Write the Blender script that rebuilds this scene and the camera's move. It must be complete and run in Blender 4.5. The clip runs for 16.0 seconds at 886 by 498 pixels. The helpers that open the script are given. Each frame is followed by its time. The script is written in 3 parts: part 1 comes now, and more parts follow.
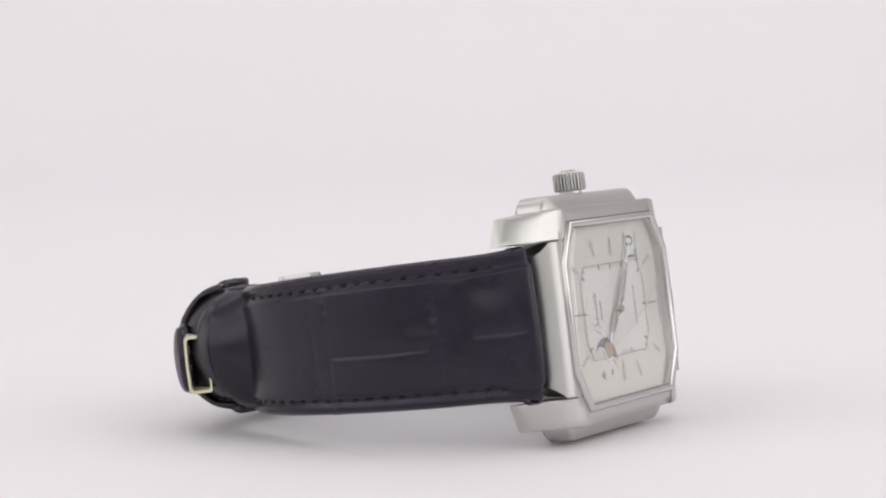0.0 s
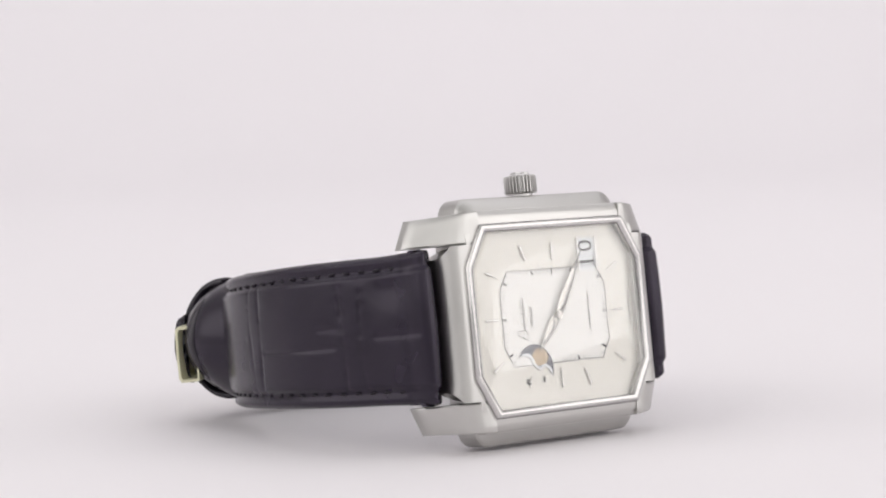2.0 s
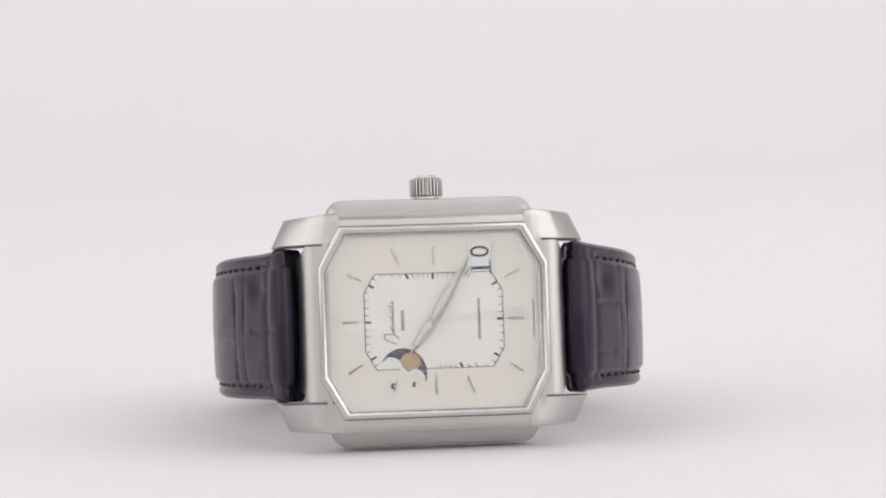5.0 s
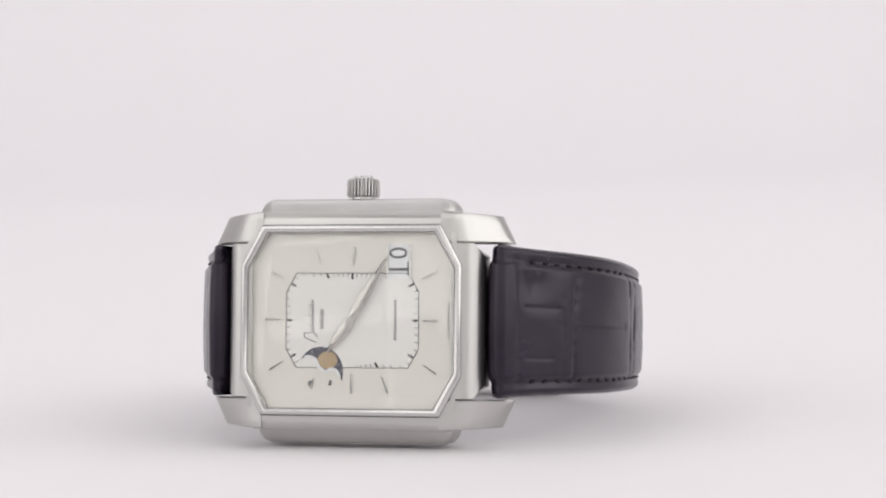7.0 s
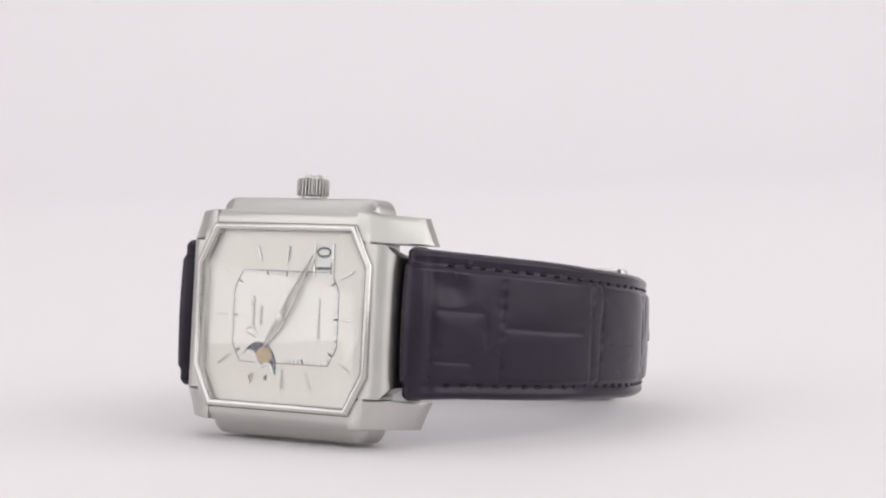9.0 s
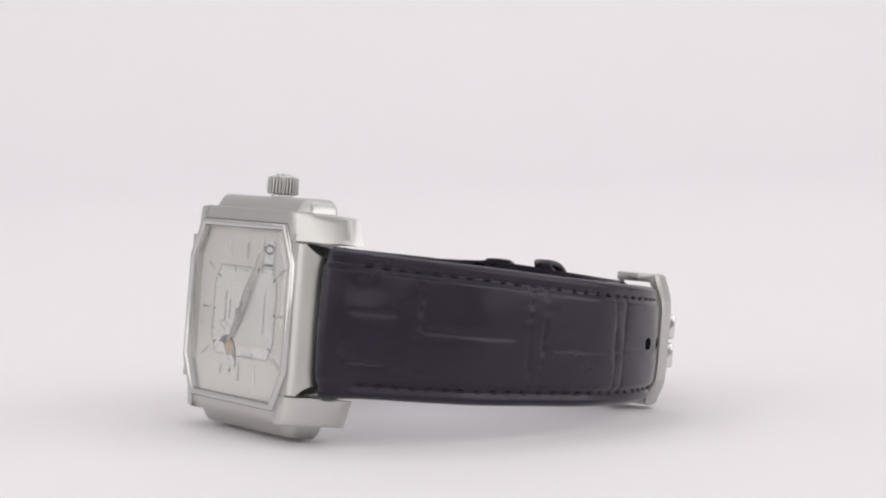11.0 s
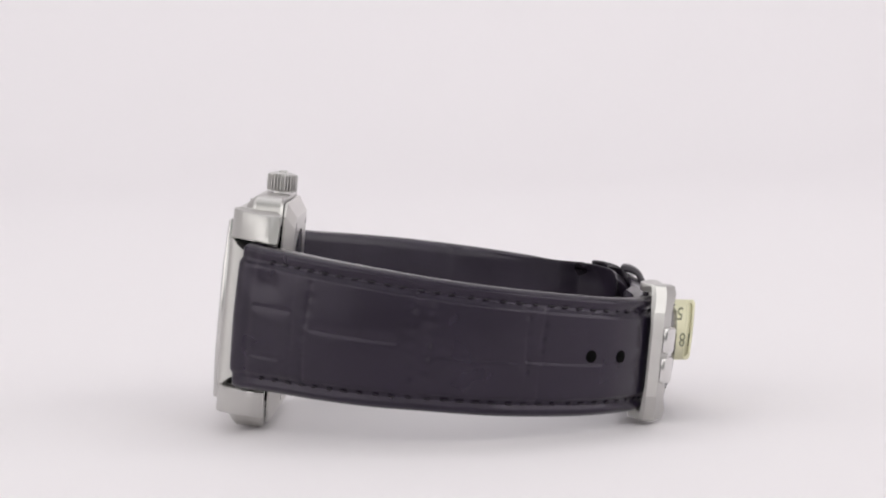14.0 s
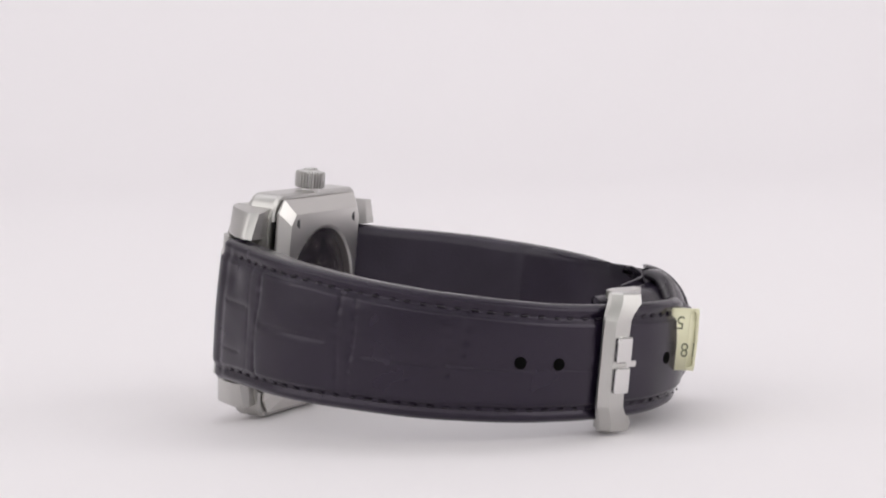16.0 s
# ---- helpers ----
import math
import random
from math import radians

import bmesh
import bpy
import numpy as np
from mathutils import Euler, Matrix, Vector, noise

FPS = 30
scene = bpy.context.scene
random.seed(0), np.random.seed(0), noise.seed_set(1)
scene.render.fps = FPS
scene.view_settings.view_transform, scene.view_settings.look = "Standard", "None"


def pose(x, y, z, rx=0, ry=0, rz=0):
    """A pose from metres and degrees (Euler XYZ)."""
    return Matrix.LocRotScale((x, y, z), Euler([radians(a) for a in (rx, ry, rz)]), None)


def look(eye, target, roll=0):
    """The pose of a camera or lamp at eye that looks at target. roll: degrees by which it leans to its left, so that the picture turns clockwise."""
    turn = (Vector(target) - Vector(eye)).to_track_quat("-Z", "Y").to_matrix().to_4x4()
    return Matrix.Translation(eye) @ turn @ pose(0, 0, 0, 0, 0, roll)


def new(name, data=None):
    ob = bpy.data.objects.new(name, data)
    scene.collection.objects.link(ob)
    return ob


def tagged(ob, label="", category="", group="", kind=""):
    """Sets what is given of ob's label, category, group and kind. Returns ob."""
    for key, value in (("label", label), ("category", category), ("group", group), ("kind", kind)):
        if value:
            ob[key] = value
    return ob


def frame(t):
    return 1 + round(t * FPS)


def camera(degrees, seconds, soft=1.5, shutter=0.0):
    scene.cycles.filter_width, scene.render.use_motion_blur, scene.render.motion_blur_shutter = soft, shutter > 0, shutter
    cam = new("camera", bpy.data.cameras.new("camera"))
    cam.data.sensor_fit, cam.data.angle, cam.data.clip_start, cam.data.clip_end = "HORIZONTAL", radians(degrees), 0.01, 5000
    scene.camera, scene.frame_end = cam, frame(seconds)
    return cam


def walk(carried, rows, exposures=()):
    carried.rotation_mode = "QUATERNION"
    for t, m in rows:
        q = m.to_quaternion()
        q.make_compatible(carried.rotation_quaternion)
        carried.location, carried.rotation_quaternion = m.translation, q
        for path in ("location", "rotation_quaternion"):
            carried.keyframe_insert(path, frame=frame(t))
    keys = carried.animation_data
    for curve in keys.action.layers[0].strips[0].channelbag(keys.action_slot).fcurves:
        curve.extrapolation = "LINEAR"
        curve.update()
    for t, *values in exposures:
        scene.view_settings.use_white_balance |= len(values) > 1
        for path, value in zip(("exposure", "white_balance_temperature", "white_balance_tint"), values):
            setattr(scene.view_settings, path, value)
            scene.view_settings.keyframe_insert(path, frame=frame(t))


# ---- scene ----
# A wrist watch standing on its side on a slowly turning spot of a white studio sheet.
EYE = (0.0, -0.400, 0.0554)
cam = camera(20.226, 16.0, soft=2.0)
VIEW = look(EYE, (EYE[0], EYE[1] + math.cos(radians(3.981)), EYE[2] - math.sin(radians(3.981))), -1.232)
walk(cam, [(0.0, VIEW), (16.0, VIEW)])
scene.view_settings.exposure = -0.555

# ---- world and lamps: a white studio tent with softboxes ----
world = bpy.data.worlds.new("studio_air")
world.use_nodes = True
world.node_tree.nodes["Background"].inputs[0].default_value = (0.5, 0.5, 0.5, 1)
world.node_tree.nodes["Background"].inputs[1].default_value = 0.2
scene.world = world


def softbox(name, eye, target, wide, high, watts, colour):
    lamp = bpy.data.lights.new(name, "AREA")
    lamp.shape, lamp.size, lamp.size_y, lamp.energy, lamp.color = "RECTANGLE", wide, high, watts, colour
    ob = new(name, lamp)
    ob.matrix_world = look(eye, target)
    return ob


softbox("overhead_softbox", (0, 0.35, 1.50), (0, 0.351, 0), 2.6, 2.4, 12.0, (0.995, 0.957, 1.0))
softbox("front_softbox", (0, -1.60, 0.66), (0, 0, 0.05), 2.6, 1.2, 14.0, (1.0, 0.975, 0.965))
softbox("side_softbox", (-1.20, -0.60, 0.62), (0, 0, 0.03), 1.5, 1.1, 9.0, (1.0, 0.975, 0.97))
softbox("side_softbox", (1.20, -0.60, 0.64), (0, 0, 0.03), 1.8, 1.2, 15.0, (1.0, 0.975, 0.97))
# unseen lamp, added to bring the curved sheet up to the floor's brightness
softbox("backdrop_fill", (0, 0.45, 1.30), (0, 1.55, 0.15), 2.6, 0.5, 6.3, (0.995, 0.957, 1.0))


# ---- materials ----
def material(name, colour, rough=0.5, metal=0.0):
    m = bpy.data.materials.new(name)
    m.use_nodes = True
    b = m.node_tree.nodes["Principled BSDF"]
    b.inputs["Base Color"].default_value = (*colour, 1)
    b.inputs["Roughness"].default_value = rough
    b.inputs["Metallic"].default_value = metal
    return m


def grain(m, scale, stretch=(1, 1, 1), bump=0.1, distance=0.00005, tint=0.0, rough=0.0, detail=4.0, second=0.0):
    """Noise in object space: fine relief, and a mild change of colour and gloss, at two scales."""
    nt = m.node_tree
    b = nt.nodes["Principled BSDF"]
    co = nt.nodes.new("ShaderNodeTexCoord")
    mp = nt.nodes.new("ShaderNodeMapping")
    mp.inputs["Scale"].default_value = stretch
    nt.links.new(co.outputs["Object"], mp.inputs["Vector"])
    n1 = nt.nodes.new("ShaderNodeTexNoise")
    n1.inputs["Scale"].default_value, n1.inputs["Detail"].default_value = scale, detail
    nt.links.new(mp.outputs[0], n1.inputs["Vector"])
    n2 = nt.nodes.new("ShaderNodeTexNoise")
    n2.inputs["Scale"].default_value, n2.inputs["Detail"].default_value = second or scale * 0.13, 3.0
    nt.links.new(co.outputs["Object"], n2.inputs["Vector"])
    if bump:
        bp = nt.nodes.new("ShaderNodeBump")
        bp.inputs["Strength"].default_value, bp.inputs["Distance"].default_value = bump, distance
        nt.links.new(n1.outputs[0], bp.inputs["Height"])
        nt.links.new(bp.outputs[0], b.inputs["Normal"])
    if tint:
        c = b.inputs["Base Color"].default_value[:3]
        mix = nt.nodes.new("ShaderNodeMix")
        mix.data_type = "RGBA"
        mix.inputs["A"].default_value = (*[x * (1 - tint) for x in c], 1)
        mix.inputs["B"].default_value = (*[min(1, x * (1 + tint)) for x in c], 1)
        nt.links.new(n2.outputs[0], mix.inputs["Factor"])
        nt.links.new(mix.outputs["Result"], b.inputs["Base Color"])
    if rough:
        r = b.inputs["Roughness"].default_value
        mr = nt.nodes.new("ShaderNodeMapRange")
        mr.inputs["To Min"].default_value, mr.inputs["To Max"].default_value = r - rough, r + rough
        nt.links.new(n2.outputs[0], mr.inputs["Value"])
        nt.links.new(mr.outputs[0], b.inputs["Roughness"])
    return m


SHEET = grain(material("white_studio_sheet", (0.83, 0.803, 0.82), 0.75), 300, bump=0.03, tint=0.01, second=2.0)
WALL = grain(material("pale_grey_studio_wall", (0.46, 0.462, 0.455), 0.9), 200, bump=0.05, tint=0.05, second=3.0)
SIDE = grain(material("white_studio_wall", (0.74, 0.735, 0.73), 0.9), 200, bump=0.05, tint=0.03, second=3.0)
TENT = grain(material("white_tent_cloth", (0.74, 0.77, 0.75), 0.9), 200, bump=0.05, tint=0.03, second=3.0)
BRUSHED = grain(material("brushed_steel", (0.53, 0.522, 0.505), 0.33, 1.0), 4200, (0.04, 1, 1), 0.16, 0.00002, 0.04, 0.06, second=160)
SATIN = grain(material("satin_steel", (0.70, 0.685, 0.665), 0.36, 1.0), 4200, (1, 1, 0.04), 0.16, 0.00002, 0.05, 0.06, second=150)
POLISHED = grain(material("polished_steel", (0.68, 0.67, 0.66), 0.12, 1.0), 400, bump=0.02, tint=0.03, rough=0.04, second=90)
BEZEL = grain(material("soft_polished_steel", (0.58, 0.57, 0.56), 0.25, 1.0), 2500, bump=0.03, tint=0.03, rough=0.05, second=120)
CROWN_STEEL = grain(material("crown_steel", (0.62, 0.61, 0.60), 0.32, 1.0), 3000, bump=0.05, tint=0.06, rough=0.05, second=200)
RHODIUM = grain(material("dark_polished_steel", (0.52, 0.50, 0.48), 0.16, 1.0), 900, bump=0.02, tint=0.05, rough=0.04, second=300)
MOVEMENT = grain(material("dark_movement_plate", (0.20, 0.185, 0.175), 0.22, 1.0), 700, bump=0.1, tint=0.3, rough=0.08, second=350)
LEATHER = grain(material("black_embossed_leather", (0.0085, 0.0056, 0.0132), 0.25), 2600, bump=0.04, distance=0.00004, tint=0.25, rough=0.07, second=150)
LEATHER.node_tree.nodes["Principled BSDF"].inputs["Specular IOR Level"].default_value = 0.45
LEATHER.node_tree.nodes["Principled BSDF"].inputs["Specular Tint"].default_value = (0.95, 0.87, 1.0, 1)
LINING = grain(material("black_leather_lining", (0.025, 0.0185, 0.033), 0.42), 2200, bump=0.3, distance=0.0001, tint=0.3, rough=0.06, second=200)
EDGE = grain(material("burnished_leather_edge", (0.026, 0.022, 0.029), 0.26), 1500, bump=0.2, distance=0.00008, tint=0.2, rough=0.06)
THREAD = grain(material("black_thread", (0.013, 0.010, 0.015), 0.5), 6000, bump=0.5, distance=0.0001, tint=0.2)
THREAD.node_tree.nodes["Principled BSDF"].inputs["Specular IOR Level"].default_value = 0.35
DIAL = grain(material("silver_dial", (0.77, 0.75, 0.70), 0.36, 0.3), 900, bump=0.0, tint=0.015, second=160)
DIAL_CENTRE = grain(material("pale_dial_centre", (0.82, 0.81, 0.785), 0.42, 0.15), 900, bump=0.0, tint=0.012, second=160)
HOLE = grain(material("shadowed_hole", (0.002, 0.002, 0.002), 0.95), 3000, bump=0.1)
HOLE.node_tree.nodes["Principled BSDF"].inputs["Specular IOR Level"].default_value = 0.05
PRINT = grain(material("black_print", (0.02, 0.02, 0.022), 0.5), 3000, bump=0.05, tint=0.2)
GREY_PRINT = grain(material("grey_print", (0.10, 0.10, 0.095), 0.5), 3000, bump=0.05, tint=0.2)
DATE_WHITE = grain(material("white_date_disc", (0.80, 0.82, 0.84), 0.5), 3000, bump=0.03, tint=0.02)
NIGHT = grain(material("dark_blue_moon_disc", (0.035, 0.035, 0.07), 0.35), 3000, bump=0.05, tint=0.4, second=900)
MOON = grain(material("golden_moon", (0.46, 0.34, 0.20), 0.4, 0.3), 2500, bump=0.1, tint=0.6, second=1100)
TAG = grain(material("yellow_tag_film", (0.86, 0.84, 0.60), 0.35), 900, bump=0.05, tint=0.10, second=260)
TAG.node_tree.nodes["Principled BSDF"].inputs["Transmission Weight"].default_value = 0.25
TAG_INK = grain(material("faded_tag_ink", (0.19, 0.20, 0.12), 0.5), 900, bump=0.05, tint=0.3, second=700)


def clear_glass():
    m = bpy.data.materials.new("sapphire_glass")
    m.use_nodes = True
    nt = m.node_tree
    nt.nodes.remove(nt.nodes["Principled BSDF"])
    clear = nt.nodes.new("ShaderNodeBsdfTransparent")
    clear.inputs[0].default_value = (0.985, 0.985, 0.98, 1)
    gloss = nt.nodes.new("ShaderNodeBsdfGlossy")
    gloss.inputs["Roughness"].default_value = 0.02
    fres = nt.nodes.new("ShaderNodeLayerWeight")
    fres.inputs["Blend"].default_value = 0.5
    steep = nt.nodes.new("ShaderNodeMath")
    steep.operation, steep.inputs[1].default_value = "POWER", 2.6
    gain = nt.nodes.new("ShaderNodeMapRange")
    gain.inputs["To Min"].default_value, gain.inputs["To Max"].default_value = 0.065, 0.9
    nt.links.new(fres.outputs["Facing"], steep.inputs[0])
    nt.links.new(steep.outputs[0], gain.inputs["Value"])
    mix = nt.nodes.new("ShaderNodeMixShader")
    nt.links.new(gain.outputs[0], mix.inputs[0])
    nt.links.new(clear.outputs[0], mix.inputs[1])
    nt.links.new(gloss.outputs[0], mix.inputs[2])
    nt.links.new(mix.outputs[0], nt.nodes["Material Output"].inputs[0])
    return m


GLASS = clear_glass()


# ---- the setting ----
def sheet_mesh(points, x0, x1, name, mat, nx=2):
    """A sheet that follows points (y, z) from front to back, x0 to x1 wide."""
    bm = bmesh.new()
    rows = [[bm.verts.new((x0 + (x1 - x0) * i / (nx - 1), y, z)) for i in range(nx)] for y, z in points]
    for a, b in zip(rows, rows[1:]):
        for i in range(nx - 1):
            f = bm.faces.new((a[i], a[i + 1], b[i + 1], b[i]))
            f.smooth = True
    me = bpy.data.meshes.new(name)
    bm.to_mesh(me)
    bm.free()
    me.materials.append(mat)
    return new(name, me)


def box_wall(name, lo, hi, mat, label):
    bm = bmesh.new()
    bmesh.ops.create_cube(bm, size=1)
    for v in bm.verts:
        v.co = Vector([lo[i] + (v.co[i] + 0.5) * (hi[i] - lo[i]) for i in range(3)])
    me = bpy.data.meshes.new(name)
    bm.to_mesh(me)
    bm.free()
    me.materials.append(mat)
    return tagged(new(name, me), label, "wall", kind="structure")


sweep = [(-0.34, 0.0), (0.9, 0.0)] + [(0.9 + 0.8 * math.sin(a), 0.8 - 0.8 * math.cos(a)) for a in [radians(5 * k) for k in range(1, 19)]] + [(1.7, 1.75)]
tagged(sheet_mesh(sweep, -1.75, 1.75, "ground", SHEET), "seamless white studio sheet curving up behind the watch", "ground", kind="structure")
# out of view; grey floor added to darken what the lower steel reflects
tagged(box_wall("floor", (-1.76, -1.75, -0.04), (1.76, -0.34, -0.004), WALL, "added grey floor in front of the sheet, out of view"), category="floor")
box_wall("wall_west", (-1.80, -1.75, -0.04), (-1.76, 1.75, 1.76), SIDE, "plain white studio wall")
box_wall("wall_east", (1.76, -1.75, -0.04), (1.80, 1.75, 1.76), SIDE, "plain white studio wall")
box_wall("wall_south", (-1.76, -1.79, -0.04), (1.76, -1.75, 1.76), WALL, "plain grey studio wall behind the camera")
tagged(box_wall("ceiling", (-1.80, -1.79, 1.76), (1.80, 1.79, 1.80), TENT, "plain white studio ceiling"), category="ceiling")

# ---- the watch: built in millimetres in the case's own space: u from 6 to 12 o'clock, v to the crown, n out of the dial ----
TILT = radians(6.8)
CT, ST = math.cos(TILT), math.sin(TILT)
BASE = Vector((-5.3, -33.62, 19.34))
MM = 0.001
M = Matrix(((MM, 0, 0, BASE.x * MM), (0, ST * MM, -CT * MM, BASE.y * MM), (0, CT * MM, ST * MM, BASE.z * MM), (0, 0, 0, 1)))


def part(name, bm, mat, parent, label="", smooth=False, tf=M, sharp=16):
    """Links a bmesh as one mesh object under a thing or a part."""
    bmesh.ops.recalc_face_normals(bm, faces=bm.faces)
    me = bpy.data.meshes.new(name)
    bm.to_mesh(me)
    bm.free()
    if tf is not None:
        me.transform(tf)
    me.materials.append(mat)
    for f in me.polygons:
        f.use_smooth = True
    if not smooth:
        me.set_sharp_from_angle(angle=radians(sharp))
    ob = new(name, me)
    ob.parent = parent
    return tagged(ob, label)


def prism(poly, lo, hi, axis="n", bevel=0.0, seg=2, bm=None):
    """A prism over a polygon. axis n: polygon in (u, v); v: in (u, n); u: in (v, n)."""
    bm = bm or bmesh.new()
    put = {"n": lambda a, b, c: (a, b, c), "v": lambda a, b, c: (a, c, b), "u": lambda a, b, c: (c, a, b)}[axis]
    low = [bm.verts.new(put(a, b, lo)) for a, b in poly]
    top = [bm.verts.new(put(a, b, hi)) for a, b in poly]
    faces = [bm.faces.new(low), bm.faces.new(top)]
    k = len(poly)
    for i in range(k):
        faces.append(bm.faces.new((low[i], low[(i + 1) % k], top[(i + 1) % k], top[i])))
    if bevel:
        edges = {e for f in faces for e in f.edges}
        bmesh.ops.bevel(bm, geom=list(edges), offset=bevel, segments=seg, affect="EDGES", profile=0.6, clamp_overlap=True)
    return bm


def ring(outer, inner, levels):
    """A closed ring: levels are (n, k) pairs going round the section, k = 0 at the outer outline, 1 at the inner."""
    bm = bmesh.new()
    loops = [[bm.verts.new((o[0] + (i[0] - o[0]) * k, o[1] + (i[1] - o[1]) * k, n)) for o, i in zip(outer, inner)] for n, k in levels]
    c = len(outer)
    for a, b in zip(loops, loops[1:] + loops[:1]):
        for j in range(c):
            bm.faces.new((a[j], a[(j + 1) % c], b[(j + 1) % c], b[j]))
    return bm


def octagon(hu, hv, cu, cv):
    """Half sizes hu, hv; the cut corners leave the long sides at cu and the short ones at cv."""
    return [(cu, hv), (hu, cv), (hu, -cv), (cu, -hv), (-cu, -hv), (-hu, -cv), (-hu, cv), (-cu, hv)]


def tube(radius, lo, hi, cu, cn, axis="v", count=32, bevel=0.0):
    poly = [(cu + radius * math.cos(2 * math.pi * i / count), cn + radius * math.sin(2 * math.pi * i / count)) for i in range(count)]
    bm = prism(poly, lo, hi, axis)
    if bevel:
        rim = [e for e in bm.edges if any(len(f.verts) > 4 for f in e.link_faces)]
        bmesh.ops.bevel(bm, geom=rim, offset=bevel, segments=2, affect="EDGES")
    return bm


watch = tagged(new("wrist_watch"), "steel rectangular wrist watch with black leather strap standing on its side", "watch")

# case
bez_out, bez_in = octagon(17.1, 14.2, 13.9, 8.3), octagon(16.0, 13.1, 12.9, 7.65)
case = part("case", ring(octagon(16.4, 16.3, 15.2, 14.6), bez_in, [(-6.4, 0.0), (0.0, 0.0), (0.2, 0.03), (0.45, 0.14), (0.72, 0.32), (0.8, 0.42), (0.8, 1.0), (-0.95, 1.0), (-0.95, 1.6), (-6.4, 1.6)]), BRUSHED, watch, "brushed steel watch case")


def flank(side):
    """The stepped plate on a long flank of the case, with rounded ends."""
    poly = [(-15.6, 14.0), (15.6, 14.0), (15.5, 15.6)] + [(13.0 + 2.4 * math.cos(a), 15.9 + 2.45 * math.sin(a)) for a in [radians(9 * k) for k in range(1, 11)]]
    poly += [(-x, y) for x, y in reversed(poly[3:])] + [(-15.5, 15.6)]
    levels = ((-6.8, 0.25), (-6.4, 0.0), (-3.0, 0.0), (-2.5, 0.06), (-2.1, 0.25), (-1.7, 0.62), (-1.3, 1.1), (-0.75, 1.95))
    bm = bmesh.new()
    loops = []
    for n, inset in levels:
        loops.append([bm.verts.new((x - math.copysign(min(inset, 1.0) * 0.8, x), side * (y - (inset if y > 15 else 0)), n)) for x, y in poly])
    k = len(poly)
    for a, b in zip(loops, loops[1:]):
        for j in range(k):
            bm.faces.new((a[j], a[(j + 1) % k], b[(j + 1) % k], b[j]))
    bm.faces.new(loops[0])
    bm.faces.new(loops[-1])
    bmesh.ops.bevel(bm, geom=[e for e in bm.edges if all(abs(v.co.z + 6.8) < 0.01 for v in e.verts)], offset=0.1, segments=1, affect="EDGES")
    return part("flank_plate", bm, BRUSHED, case, "stepped brushed steel flank")


def lug(side, end):
    """A curved horn lofted outwards; its end face is slanted and its outer edge rounded."""
    bm = bmesh.new()
    front = [(0.0, 0.93), (0.12, 0.9), (0.26, 0.65), (0.4, 0.1), (0.55, -0.75), (0.7, -2.0), (0.84, -3.3), (0.94, -4.4), (0.985, -5.0), (1.0, -5.5)]
    loops = []
    for q in range(25):
        k = q / 24
        nf = float(np.interp(k, [a for a, b in front], [b for a, b in front]))
        nb = -5.4 - 1.6 * min(1.0, k * 1.4)
        vt = 16.25 - 0.5 * k
        ui, uo = 13.8 + 9.7 * k, 13.8 + 7.7 * k
        pts = [(ui, 11.6, nb), (uo, vt, nb), (uo, vt, nf - 0.35)]
        for w in (0.985, 0.93, 0.75, 0.5, 0.25, 0.05):
            u, v = ui + (uo - ui) * w, 11.6 + (vt - 11.6) * w
            pts.append((u, v, nf - (0.12 if w > 0.96 else 0.0)))
        pts.append((ui, 11.6, nf - 0.25))
        loops.append([bm.verts.new((end * u, side * v, n)) for u, v, n in pts])
    for a, b in zip(loops, loops[1:]):
        for j in range(len(a)):
            bm.faces.new((a[j], a[(j + 1) % len(a)], b[(j + 1) % len(a)], b[j]))
    bm.faces.new(loops[0])
    bm.faces.new(loops[-1])
    return part("lug", bm, BRUSHED, case, "curved brushed steel lug", sharp=33)


for side in (1, -1):
    flank(side)
    for end in (1, -1):
        lug(side, end)
for end in (1, -1):
    prof = [(15.5, 0.93)] + [(17.2 + 2.65 * math.sin(a), 0.93 - 3.9 * (1 - math.cos(a))) for a in [radians(6 * k) for k in range(16)]] + [(19.85, -5.4), (15.5, -5.4)]
    bm = bmesh.new()
    rows = []
    for lim in (1, 0.7, -0.7, -1):
        rows.append([bm.verts.new((end * u, lim * (11.45 - max(0.0, u - 18.8) * 1.7), n)) for u, n in prof])
    k = len(prof)
    for a, b in zip(rows, rows[1:]):
        for j in range(k):
            bm.faces.new((a[j], a[(j + 1) % k], b[(j + 1) % k], b[j]))
    bm.faces.new(rows[0])
    bm.faces.new(rows[-1])
    part("end_piece", bm, BRUSHED, case, "rounded satin steel end piece", sharp=20)
# the shaded gap under the bezel, put in as a thin black ring
part("bezel_gap_shade", ring(octagon(17.21, 14.31, 13.95, 8.36), bez_in, [(0.6, 0), (0.84, 0.0), (0.84, 0.5), (0.6, 0.5)]), PRINT, case, "thin black ring for the shaded gap round the bezel")
part("bezel", ring(bez_out, bez_in, [(0.7, 0), (1.2, 0.0), (1.42, 0.06), (1.56, 0.16), (1.63, 0.32), (1.64, 0.5), (1.6, 0.68), (1.5, 0.84), (1.36, 0.95), (1.2, 1.0), (0.05, 1.0), (0.05, 0.5)]), BEZEL, case, "polished octagonal steel bezel", sharp=30)
bm = bmesh.new()
dome = octagon(15.97, 13.07, 12.88, 7.63)
loops = [[bm.verts.new((u * f, v * (1 - (1 - f) * 1.22), n)) for u, v in dome] for f, n in ((0.99, 1.0), (1.0, 1.05), (1.0, 1.4), (0.985, 1.62), (0.955, 1.8), (0.915, 1.9), (0.87, 1.94))]
for a, b in zip(loops, loops[1:]):
    for j in range(8):
        bm.faces.new((a[j], a[(j + 1) % 8], b[(j + 1) % 8], b[j]))
bm.faces.new(loops[0])
